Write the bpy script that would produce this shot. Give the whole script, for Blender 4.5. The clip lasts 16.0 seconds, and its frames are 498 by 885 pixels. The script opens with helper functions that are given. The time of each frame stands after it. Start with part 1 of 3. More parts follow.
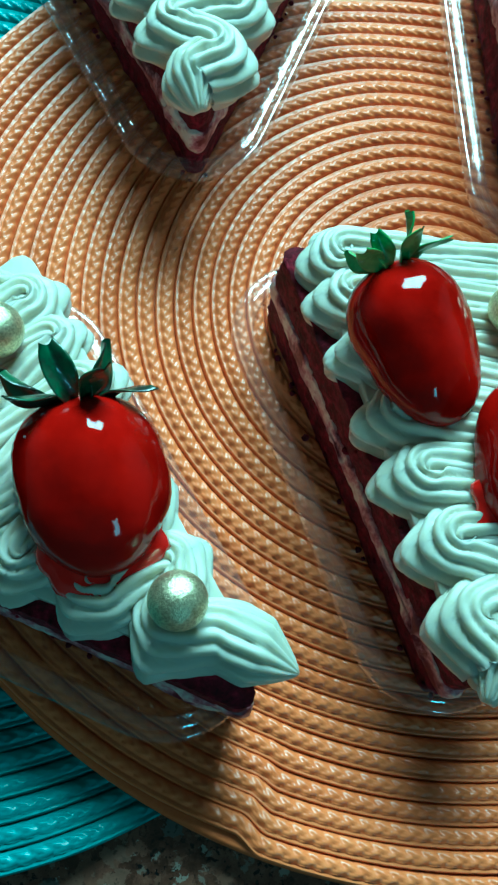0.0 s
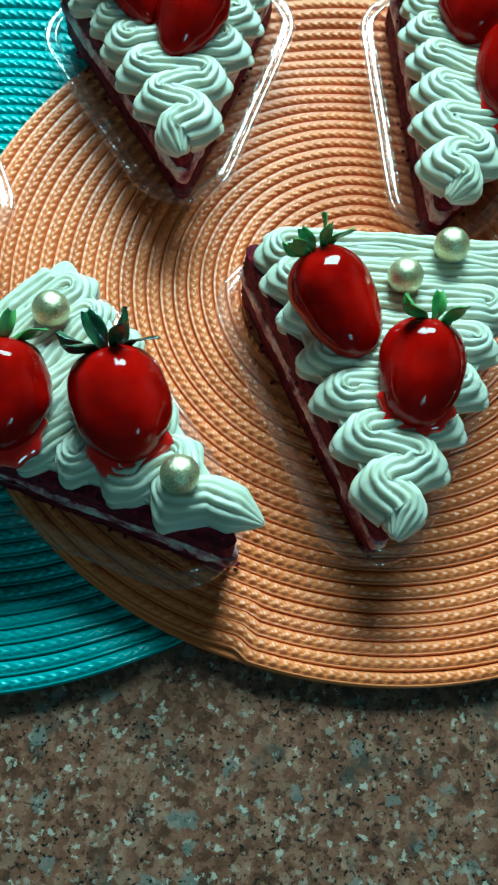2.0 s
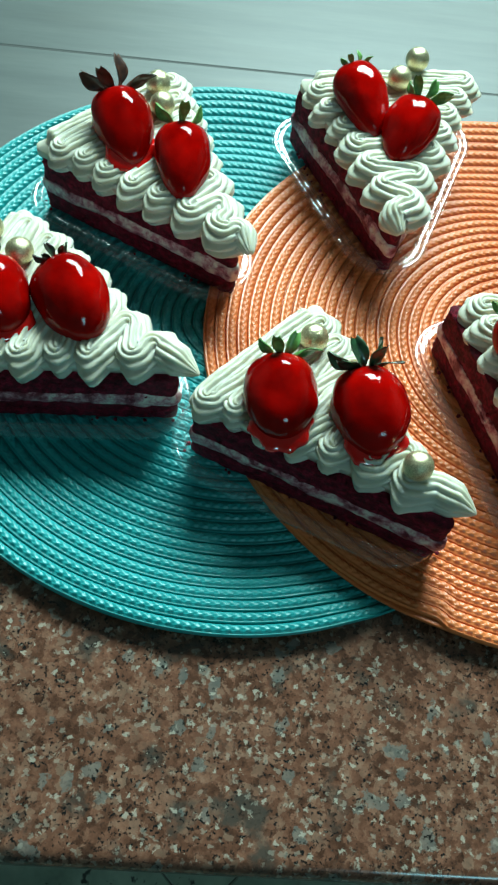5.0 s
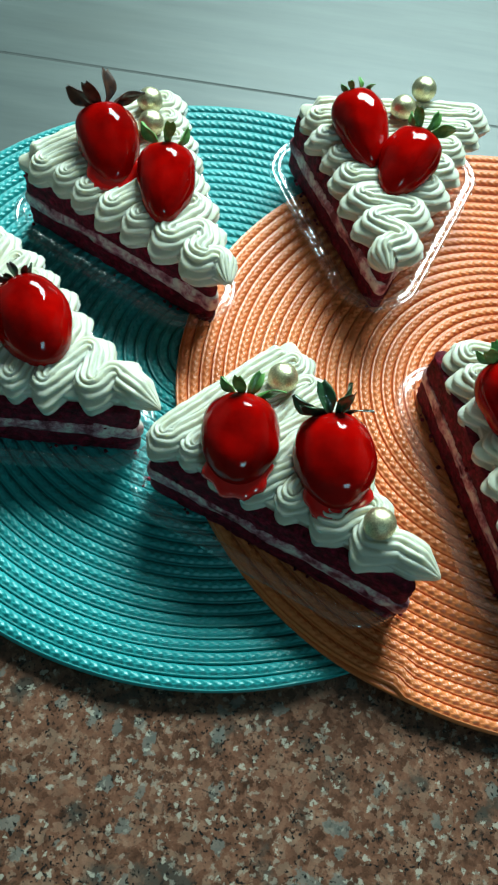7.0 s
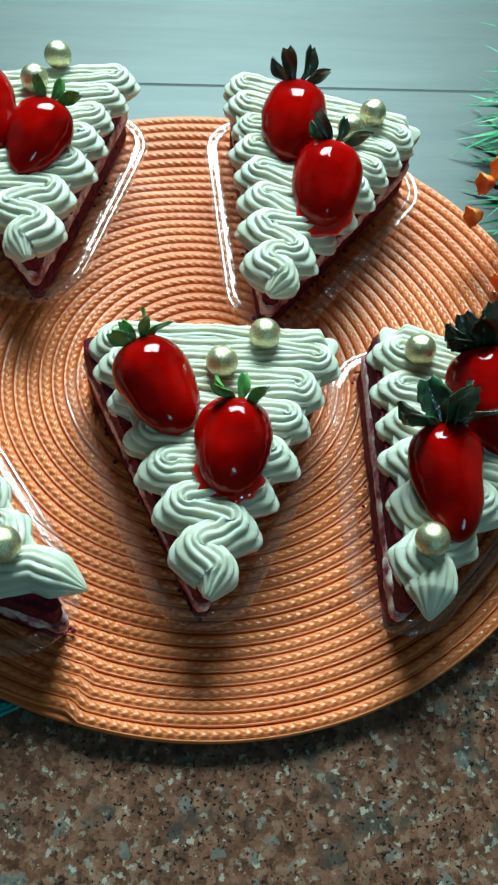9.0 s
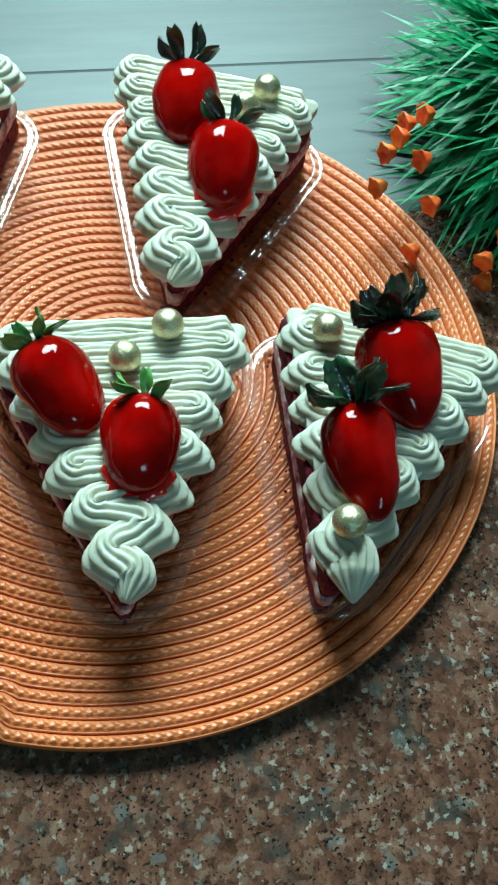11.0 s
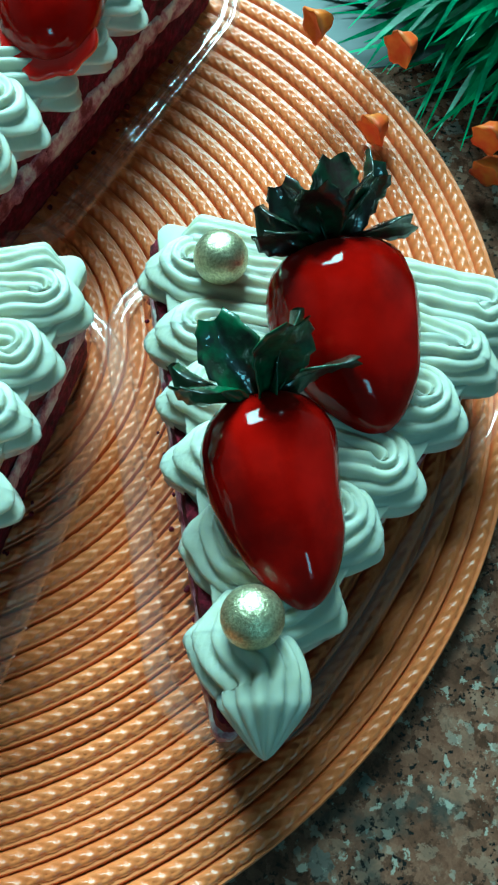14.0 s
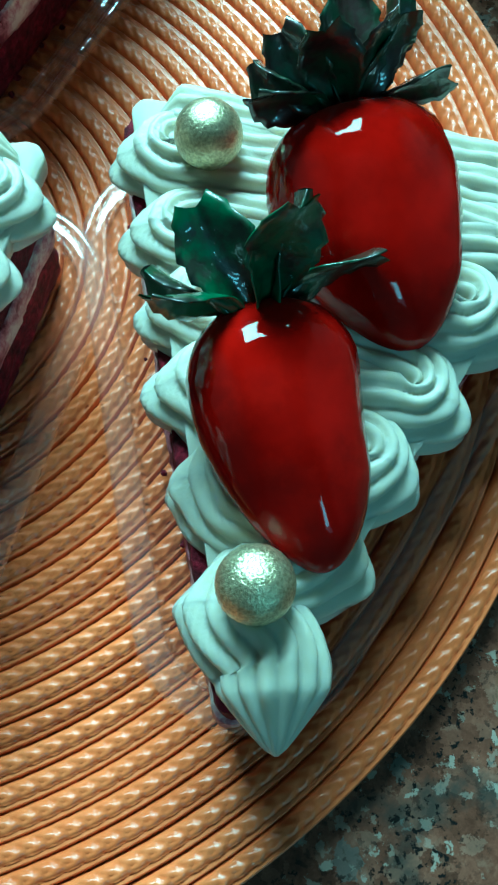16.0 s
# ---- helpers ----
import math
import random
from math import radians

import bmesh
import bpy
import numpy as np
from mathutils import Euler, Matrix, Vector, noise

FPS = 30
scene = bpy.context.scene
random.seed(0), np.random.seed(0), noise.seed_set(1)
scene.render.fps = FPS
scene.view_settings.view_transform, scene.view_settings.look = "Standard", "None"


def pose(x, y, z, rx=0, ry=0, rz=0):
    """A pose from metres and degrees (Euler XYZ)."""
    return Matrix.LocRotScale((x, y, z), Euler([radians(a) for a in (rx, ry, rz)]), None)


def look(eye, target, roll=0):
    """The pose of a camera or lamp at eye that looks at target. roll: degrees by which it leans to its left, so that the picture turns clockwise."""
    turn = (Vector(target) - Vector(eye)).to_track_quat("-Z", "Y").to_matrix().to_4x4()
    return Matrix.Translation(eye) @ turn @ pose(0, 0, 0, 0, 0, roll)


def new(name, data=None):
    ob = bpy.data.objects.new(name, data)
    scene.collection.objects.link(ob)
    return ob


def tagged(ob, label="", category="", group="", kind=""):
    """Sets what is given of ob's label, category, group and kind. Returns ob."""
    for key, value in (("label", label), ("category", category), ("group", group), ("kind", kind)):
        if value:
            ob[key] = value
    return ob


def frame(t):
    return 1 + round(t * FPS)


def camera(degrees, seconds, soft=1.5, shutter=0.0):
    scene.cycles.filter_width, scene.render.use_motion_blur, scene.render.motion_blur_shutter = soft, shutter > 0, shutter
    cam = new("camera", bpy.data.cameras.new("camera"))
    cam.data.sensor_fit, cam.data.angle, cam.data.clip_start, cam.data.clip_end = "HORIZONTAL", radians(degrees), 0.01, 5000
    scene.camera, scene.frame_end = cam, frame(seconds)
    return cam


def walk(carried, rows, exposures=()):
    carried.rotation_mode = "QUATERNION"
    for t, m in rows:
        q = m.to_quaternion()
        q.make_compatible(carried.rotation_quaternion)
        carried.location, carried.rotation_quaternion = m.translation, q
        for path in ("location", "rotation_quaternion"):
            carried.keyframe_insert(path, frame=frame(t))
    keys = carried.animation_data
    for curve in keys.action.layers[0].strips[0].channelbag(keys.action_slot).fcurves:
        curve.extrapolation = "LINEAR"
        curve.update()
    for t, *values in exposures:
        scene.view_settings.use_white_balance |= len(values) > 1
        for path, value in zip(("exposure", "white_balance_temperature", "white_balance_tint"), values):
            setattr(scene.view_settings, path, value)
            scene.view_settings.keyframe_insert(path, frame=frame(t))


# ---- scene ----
cam = camera(32.5, 16.0, soft=2.3)
PATH = [
    (0, (-0.005, 0.06, 0.265), (0.191, 0.717, -1.614), 18.6),
    (0.5, (-0.004, 0.044, 0.287), (0.172, 0.708, -1.592), 17.0),
    (1, (0.001, 0.032, 0.307), (0.153, 0.707, -1.57), 14.3),
    (1.5, (0.008, 0.016, 0.327), (0.144, 0.703, -1.546), 10.8),
    (2, (0.005, -0.01, 0.355), (0.135, 0.704, -1.509), 9.4),
    (2.5, (-0.002, -0.042, 0.381), (0.129, 0.723, -1.463), 8.1),
    (3, (-0.012, -0.069, 0.398), (0.127, 0.758, -1.418), 7.1),
    (3.5, (-0.028, -0.09, 0.407), (0.124, 0.766, -1.395), 7.4),
    (4, (-0.059, -0.105, 0.417), (0.086, 0.772, -1.375), 7.4),
    (4.5, (-0.088, -0.102, 0.411), (0.051, 0.816, -1.361), 9.7),
    (4.7, (-0.093, -0.097, 0.412), (0.027, 0.833, -1.355), 9.8),
    (5.75, (-0.116, -0.087, 0.409), (-0.026, 0.86, -1.355), 10.8),
    (6.8, (-0.089, -0.073, 0.404), (-0.046, 0.878, -1.355), 11.0),
    (7, (-0.067, -0.064, 0.401), (-0.04, 0.892, -1.356), 9.7),
    (7.5, (-0.017, -0.045, 0.395), (0.034, 0.904, -1.365), 8.4),
    (8, (0.017, -0.038, 0.39), (0.117, 0.9, -1.373), 8.3),
    (8.5, (0.04, -0.035, 0.385), (0.202, 0.898, -1.376), 9.4),
    (9, (0.06, -0.036, 0.384), (0.283, 0.885, -1.378), 10.7),
    (9.5, (0.071, -0.034, 0.383), (0.329, 0.87, -1.383), 11.3),
    (10, (0.076, -0.032, 0.382), (0.372, 0.851, -1.388), 12.1),
    (12.3, (0.097, -0.022, 0.368), (0.414, 0.836, -1.411), 10.8),
    (12.5, (0.101, -0.009, 0.355), (0.421, 0.835, -1.43), 11.0),
    (13, (0.125, 0.02, 0.313), (0.441, 0.844, -1.481), 10.8),
    (13.5, (0.142, 0.041, 0.277), (0.437, 0.801, -1.549), 10.7),
    (14, (0.154, 0.055, 0.25), (0.43, 0.763, -1.6), 10.5),
    (14.5, (0.163, 0.054, 0.23), (0.433, 0.704, -1.643), 11.0),
    (15, (0.164, 0.061, 0.219), (0.399, 0.677, -1.669), 9.1),
    (15.5, (0.167, 0.069, 0.207), (0.383, 0.659, -1.692), 7.9),
    (16, (0.164, 0.067, 0.211), (0.358, 0.642, -1.695), 6.5),
]
EXPOSURES = [(0, -0.10, 4350, -32), (2.0, -0.07, 5000, -21), (3.5, 0.08, 5850, -5), (4.7, 0.14, 6000, -2), (7, 0.08, 6050, 2), (9, -0.05, 5700, -3), (12.5, 0.0, 5550, -7), (14.0, 0.06, 4700, -26), (16, 0.09, 4350, -31)]
walk(cam, [(t, look(eye, target, roll)) for t, eye, target, roll in PATH], EXPOSURES)

# ---- light ----
scene.view_settings.exposure = 0.0
world = bpy.data.worlds.new("world")
scene.world = world
world.use_nodes = True
sky = world.node_tree.nodes.new("ShaderNodeTexSky")
sky.sky_type, sky.sun_disc, sky.sun_elevation, sky.sun_rotation = "NISHITA", False, radians(40), radians(180)
bg = world.node_tree.nodes["Background"]
bg.inputs["Strength"].default_value = 0.1
world.node_tree.links.new(sky.outputs[0], bg.inputs["Color"])


def area(name, eye, target, sx, sy, watts, colour):
    data = bpy.data.lights.new(name, "AREA")
    data.shape, data.size, data.size_y, data.energy, data.color = "RECTANGLE", sx, sy, watts, colour
    ob = new(name, data)
    ob.matrix_world = look(eye, target)
    return ob


area("north_window_light", (0.22, 1.50, 1.34), (0.05, 0.15, 0.0), 0.92, 0.60, 79.0, (0.80, 1.0, 0.95))
area("window_light", (0.75, -1.88, 1.26), (0.1, 0.2, 0.0), 0.36, 0.42, 5.2, (0.42, 0.90, 1.0))

# ---- materials ----


def material(name, base=(0.5, 0.5, 0.5), rough=0.5, metal=0.0):
    m = bpy.data.materials.new(name)
    m.use_nodes = True
    b = m.node_tree.nodes["Principled BSDF"]
    b.inputs["Base Color"].default_value = (*base, 1)
    b.inputs["Roughness"].default_value = rough
    b.inputs["Metallic"].default_value = metal
    return m, m.node_tree, b


def node(nt, kind, **values):
    n = nt.nodes.new(kind)
    for key, v in values.items():
        n.inputs[key.replace("_", " ")].default_value = v
    return n


def coords(nt):
    return nt.nodes.new("ShaderNodeTexCoord").outputs["Object"]


def noise_tex(nt, scale, detail=4.0, rough=0.55, vec=None):
    n = node(nt, "ShaderNodeTexNoise", Scale=scale, Detail=detail, Roughness=rough)
    nt.links.new(vec or coords(nt), n.inputs["Vector"])
    return n


def ramp(nt, fac, stops, constant=False):
    r = nt.nodes.new("ShaderNodeValToRGB")
    if constant:
        r.color_ramp.interpolation = "CONSTANT"
    while len(r.color_ramp.elements) < len(stops):
        r.color_ramp.elements.new(0.5)
    for e, (p, c) in zip(r.color_ramp.elements, stops):
        e.position, e.color = p, (*c, 1)
    nt.links.new(fac, r.inputs["Fac"])
    return r


def mix(nt, fac, a, b):
    m = nt.nodes.new("ShaderNodeMix")
    m.data_type = "RGBA"
    for sock, v in ((m.inputs[0], fac), (m.inputs[6], a), (m.inputs[7], b)):
        if isinstance(v, bpy.types.NodeSocket):
            nt.links.new(v, sock)
        elif isinstance(v, (int, float)):
            sock.default_value = v
        else:
            sock.default_value = (*v, 1)
    return m.outputs[2]


def bump(nt, bsdf, height, strength, distance, sock="Normal"):
    b = node(nt, "ShaderNodeBump", Strength=strength, Distance=distance)
    nt.links.new(height, b.inputs["Height"])
    nt.links.new(b.outputs[0], bsdf.inputs[sock])


def cream_material():
    m, nt, b = material("whipped_cream", (0.80, 0.82, 0.73), 0.42)
    n = noise_tex(nt, 60, 3)
    nt.links.new(ramp(nt, n.outputs[0], [(0.3, (0.57, 0.555, 0.44)), (0.7, (0.64, 0.63, 0.525))]).outputs[0], b.inputs["Base Color"])
    b.inputs["Subsurface Weight"].default_value = 0.7
    b.inputs["Subsurface Radius"].default_value = (1.0, 0.94, 0.74)
    b.inputs["Subsurface Scale"].default_value = 0.0035
    bump(nt, b, noise_tex(nt, 900, 3).outputs[0], 0.12, 0.0006)
    return m


def sponge_material():
    m, nt, b = material("red_sponge", (0.1, 0.008, 0.012), 0.75)
    b.inputs["Specular IOR Level"].default_value = 0.2
    n = noise_tex(nt, 260, 7, 0.72)
    big = noise_tex(nt, 55, 4)
    c1 = ramp(nt, n.outputs[0], [(0.34, (0.022, 0.0008, 0.002)), (0.52, (0.11, 0.003, 0.014)), (0.72, (0.36, 0.014, 0.045))])
    c2 = ramp(nt, big.outputs[0], [(0.50, (0.0, 0.0, 0.0)), (0.75, (0.15, 0.15, 0.15))])
    nt.links.new(mix(nt, c2.outputs[0], c1.outputs[0], (0.34, 0.08, 0.11)), b.inputs["Base Color"])
    bump(nt, b, n.outputs[0], 0.8, 0.0015)
    return m


def filling_material():
    m, nt, b = material("cream_filling", (0.6, 0.5, 0.48), 0.45)
    n = noise_tex(nt, 95, 6, 0.68)
    c = ramp(nt, n.outputs[0], [(0.40, (0.13, 0.005, 0.02)), (0.48, (0.42, 0.15, 0.19)), (0.60, (0.70, 0.60, 0.53))])
    nt.links.new(c.outputs[0], b.inputs["Base Color"])
    bump(nt, b, n.outputs[0], 0.4, 0.001)
    return m


def berry_material():
    m, nt, b = material("glazed_strawberry", (0.42, 0.004, 0.003), 0.3)
    patch = ramp(nt, noise_tex(nt, 42, 4).outputs[0], [(0.32, (0.16, 0.0003, 0.0002)), (0.68, (0.38, 0.0006, 0.0003))]).outputs[0]
    fleck = ramp(nt, noise_tex(nt, 150, 5, 0.7).outputs[0], [(0.50, (0.0, 0.0, 0.0)), (0.75, (0.22, 0.22, 0.22))]).outputs[0]
    nt.links.new(mix(nt, fleck, patch, (0.50, 0.004, 0.001)), b.inputs["Base Color"])
    b.inputs["Coat Weight"].default_value = 1.0
    b.inputs["Coat Roughness"].default_value = 0.015
    b.inputs["Coat IOR"].default_value = 1.30
    b.inputs["Specular IOR Level"].default_value = 0.0
    v = node(nt, "ShaderNodeTexVoronoi", Scale=330.0)
    nt.links.new(coords(nt), v.inputs["Vector"])
    bump(nt, b, v.outputs["Distance"], 0.06, 0.0008)
    bump(nt, b, noise_tex(nt, 120, 2).outputs[0], 0.10, 0.003, "Coat Normal")
    return m


def glaze_material():
    m, nt, b = material("red_glaze", (0.66, 0.003, 0.0015), 0.08)
    b.inputs["Coat Weight"].default_value = 1.0
    return m


def leaf_material(name, low, high, gloss=0.5):
    m, nt, b = material(name, low, 0.42)
    n = noise_tex(nt, 110, 5, 0.6)
    nt.links.new(ramp(nt, n.outputs[0], [(0.42, low), (0.58, high)]).outputs[0], b.inputs["Base Color"])
    b.inputs["Coat Weight"].default_value = gloss
    b.inputs["Coat Roughness"].default_value = 0.08
    bump(nt, b, n.outputs[0], 0.3, 0.001)
    bump(nt, b, noise_tex(nt, 260, 2).outputs[0], 0.35, 0.002, "Coat Normal")
    return m


def pearl_material():
    m, nt, b = material("gold_pearl", (0.62, 0.60, 0.42), 0.3, 0.85)
    n = noise_tex(nt, 1400, 3, 0.7)
    nt.links.new(ramp(nt, n.outputs[0], [(0.35, (0.50, 0.44, 0.24)), (0.65, (0.92, 0.86, 0.58))]).outputs[0], b.inputs["Base Color"])
    bump(nt, b, n.outputs[0], 0.6, 0.0005)
    return m


def plastic_material(name, ior, rough, edge):
    m = bpy.data.materials.new(name)
    m.use_nodes = True
    nt = m.node_tree
    nt.nodes.remove(nt.nodes["Principled BSDF"])
    out = nt.nodes["Material Output"]
    t = node(nt, "ShaderNodeBsdfTransparent", Color=(0.995, 0.997, 0.997, 1))
    g = node(nt, "ShaderNodeBsdfGlossy", Color=(1, 1, 1, 1), Roughness=rough)
    facing = node(nt, "ShaderNodeLayerWeight", Blend=0.5)
    steep = nt.nodes.new("ShaderNodeMath")
    steep.operation = "POWER"
    steep.inputs[1].default_value = edge
    nt.links.new(facing.outputs["Facing"], steep.inputs[0])
    f = nt.nodes.new("ShaderNodeMath")
    f.operation = "MULTIPLY_ADD"
    f.inputs[1].default_value = 0.85
    f.inputs[2].default_value = ((ior - 1) / (ior + 1)) ** 2
    nt.links.new(steep.outputs[0], f.inputs[0])
    b = node(nt, "ShaderNodeBump", Strength=0.06, Distance=0.001)
    nt.links.new(noise_tex(nt, 90, 2).outputs[0], b.inputs["Height"])
    nt.links.new(b.outputs[0], g.inputs["Normal"])
    s = nt.nodes.new("ShaderNodeMixShader")
    for a, k in ((f, 0), (t, 1), (g, 2)):
        nt.links.new(a.outputs[0], s.inputs[k])
    haze = nt.nodes.new("ShaderNodeMixShader")
    haze.inputs[0].default_value = 0.026 if edge < 3 else 0.012
    nt.links.new(s.outputs[0], haze.inputs[1])
    nt.links.new(node(nt, "ShaderNodeBsdfDiffuse", Color=(0.8, 0.82, 0.82, 1)).outputs[0], haze.inputs[2])
    nt.links.new(haze.outputs[0], out.inputs["Surface"])
    return m


def straw_material(name, dark, mid, light):
    m, nt, b = material(name, mid, 0.31)
    info = nt.nodes.new("ShaderNodeObjectInfo")
    fine = noise_tex(nt, 500, 3)
    big = noise_tex(nt, 14, 3)
    a = mix(nt, fine.outputs[0], mid, light)
    c = ramp(nt, big.outputs[0], [(0.35, (0.0, 0.0, 0.0)), (0.7, (0.35, 0.35, 0.35))])
    a = mix(nt, c.outputs[0], a, mid)
    isl = ramp(nt, info.outputs["Random"], [(0.0, (0.0, 0.0, 0.0)), (1.0, (0.35, 0.35, 0.35))])
    nt.links.new(mix(nt, isl.outputs[0], a, dark), b.inputs["Base Color"])
    b.inputs["Specular IOR Level"].default_value = 0.42
    bump(nt, b, fine.outputs[0], 0.25, 0.0006)
    return m


def granite_material():
    m, nt, b = material("brown_granite", (0.2, 0.1, 0.07), 0.16)
    co = coords(nt)
    warp = noise_tex(nt, 300, 5, 0.75, co)
    add = nt.nodes.new("ShaderNodeVectorMath")
    add.operation = "MULTIPLY_ADD"
    nt.links.new(warp.outputs["Color"], add.inputs[0])
    add.inputs[1].default_value = (0.0065, 0.0065, 0.0065)
    nt.links.new(co, add.inputs[2])

    def cells(scale):
        v = node(nt, "ShaderNodeTexVoronoi", Scale=scale)
        v.inputs["Randomness"].default_value = 1.0
        nt.links.new(add.outputs[0], v.inputs["Vector"])
        s = nt.nodes.new("ShaderNodeSeparateColor")
        nt.links.new(v.outputs["Color"], s.inputs[0])
        return s.outputs[0]
    ground = noise_tex(nt, 150, 8, 0.75, co)
    base = ramp(nt, ground.outputs[0], [(0.34, (0.020, 0.012, 0.009)), (0.46, (0.080, 0.034, 0.021)), (0.57, (0.165, 0.074, 0.046)), (0.70, (0.30, 0.18, 0.125))]).outputs[0]
    soft = ramp(nt, cells(260.0), [(0.0, (0.040, 0.019, 0.012)), (0.3, (0.115, 0.050, 0.030)), (0.7, (0.22, 0.10, 0.063)), (1.0, (0.29, 0.18, 0.125))]).outputs[0]
    base = mix(nt, 0.5, base, soft)
    shade = ramp(nt, noise_tex(nt, 42, 5, 0.6, co).outputs[0], [(0.56, (0.0, 0.0, 0.0)), (0.66, (0.8, 0.8, 0.8))]).outputs[0]
    base = mix(nt, shade, base, (0.045, 0.045, 0.038))
    grey = ramp(nt, cells(190.0), [(0.0, (0.50, 0.50, 0.50)), (0.04, (0.0, 0.0, 0.0))], True).outputs[0]
    base = mix(nt, grey, base, (0.15, 0.175, 0.16))
    cluster = ramp(nt, noise_tex(nt, 70, 3, 0.6, co).outputs[0], [(0.42, (0.25, 0.25, 0.25)), (0.58, (1.0, 1.0, 1.0))]).outputs[0]
    speck = ramp(nt, noise_tex(nt, 560, 3, 0.6, co).outputs[0], [(0.565, (0.0, 0.0, 0.0)), (0.61, (1.0, 1.0, 1.0))]).outputs[0]
    black = mix(nt, speck, (0, 0, 0), cluster)
    base = mix(nt, black, base, (0.012, 0.011, 0.010))
    pale = ramp(nt, cells(520.0), [(0.0, (0.0, 0.0, 0.0)), (0.91, (0.28, 0.28, 0.28)), (0.97, (0.60, 0.60, 0.60))], True).outputs[0]
    nt.links.new(mix(nt, pale, base, (0.47, 0.43, 0.35)), b.inputs["Base Color"])
    bump(nt, b, noise_tex(nt, 260, 3).outputs[0], 0.06, 0.001)
    return m


def plank_material():
    m, nt, b = material("pale_wood_plank", (0.5, 0.5, 0.46), 0.48)
    co = coords(nt)
    mp = nt.nodes.new("ShaderNodeMapping")
    mp.inputs["Scale"].default_value = (1.0, 9.0, 9.0)
    nt.links.new(co, mp.inputs["Vector"])
    n = noise_tex(nt, 7, 6, 0.62, mp.outputs[0])
    mp2 = nt.nodes.new("ShaderNodeMapping")
    mp2.inputs["Scale"].default_value = (1.0, 2.6, 1.0)
    nt.links.new(co, mp2.inputs["Vector"])
    k = noise_tex(nt, 8, 2, 0.5, mp2.outputs[0])
    info = nt.nodes.new("ShaderNodeObjectInfo")
    c = ramp(nt, n.outputs[0], [(0.30, (0.042, 0.051, 0.049)), (0.5, (0.059, 0.071, 0.068)), (0.72, (0.082, 0.095, 0.090))])
    d = ramp(nt, k.outputs[0], [(0.55, (0.0, 0.0, 0.0)), (0.70, (0.45, 0.45, 0.45))])
    e = mix(nt, d.outputs[0], c.outputs[0], (0.050, 0.057, 0.049))
    r = ramp(nt, info.outputs["Random"], [(0.0, (0.0, 0.0, 0.0)), (1.0, (0.2, 0.2, 0.2))])
    nt.links.new(mix(nt, r.outputs[0], e, (0.086, 0.101, 0.098)), b.inputs["Base Color"])
    bump(nt, b, n.outputs[0], 0.08, 0.001)
    return m


def floor_material():
    m, nt, b = material("speckled_tile", (0.4, 0.45, 0.4), 0.3)
    co = coords(nt)
    n = noise_tex(nt, 12, 4, 0.6, co)
    sp = noise_tex(nt, 42, 3, 0.55, co)
    a = ramp(nt, n.outputs[0], [(0.35, (0.22, 0.28, 0.22)), (0.65, (0.46, 0.54, 0.44))])
    s = ramp(nt, sp.outputs[0], [(0.60, (0.0, 0.0, 0.0)), (0.65, (0.95, 0.95, 0.95))])
    nt.links.new(mix(nt, s.outputs[0], a.outputs[0], (0.03, 0.03, 0.03)), b.inputs["Base Color"])
    return m


def paint_material(name, colour, rough=0.7):
    m, nt, b = material(name, colour, rough)
    n = noise_tex(nt, 5, 4)
    lo, hi = tuple(0.92 * c for c in colour), tuple(min(1, 1.05 * c) for c in colour)
    nt.links.new(ramp(nt, n.outputs[0], [(0.3, lo), (0.7, hi)]).outputs[0], b.inputs["Base Color"])
    bump(nt, b, noise_tex(nt, 180, 3).outputs[0], 0.15, 0.002)
    return m


CREAM, SPONGE, FILLING = cream_material(), sponge_material(), filling_material()
BERRY, GLAZE, PEARL = berry_material(), glaze_material(), pearl_material()
PLASTIC, PLASTIC_RIM = plastic_material("clear_plastic", 1.25, 0.05, 3.2), plastic_material("clear_plastic_rim", 1.55, 0.06, 2.4)
LEAF = leaf_material("fresh_leaf", (0.075, 0.22, 0.040), (0.20, 0.44, 0.11))
LEAF_DARK = leaf_material("glazed_dark_leaf", (0.020, 0.006, 0.004), (0.020, 0.055, 0.022), 1.0)
LEAF_BROWN = leaf_material("wilted_brown_leaf", (0.030, 0.010, 0.006), (0.085, 0.030, 0.014), 0.6)
LEAF_MIXED = leaf_material("glazed_leaf", (0.014, 0.018, 0.009), (0.030, 0.105, 0.038), 0.9)
ORANGE = straw_material("orange_straw", (0.35, 0.055, 0.007), (0.66, 0.150, 0.036), (0.77, 0.265, 0.090))
TEAL = straw_material("teal_straw", (0.008, 0.15, 0.16), (0.022, 0.275, 0.285), (0.085, 0.44, 0.44))
GRANITE, PLANK, TILE = granite_material(), plank_material(), floor_material()
WALL, CEILING, CABINET = paint_material("wall_paint", (0.115, 0.115, 0.105)), paint_material("ceiling_paint", (0.13, 0.13, 0.125)), paint_material("cabinet_paint", (0.35, 0.27, 0.2), 0.5)
GRASS = leaf_material("plastic_grass", (0.014, 0.16, 0.05), (0.06, 0.38, 0.13), 0.0)
PETAL, _nt, _b = material("orange_petal", (0.75, 0.16, 0.02), 0.5)
_n = noise_tex(_nt, 120, 3)
_nt.links.new(ramp(_nt, _n.outputs[0], [(0.4, (0.88, 0.10, 0.012)), (0.68, (0.95, 0.30, 0.03))]).outputs[0], _b.inputs["Base Color"])
GROUT = paint_material("grout", (0.18, 0.18, 0.16))

# ---- mesh helpers ----


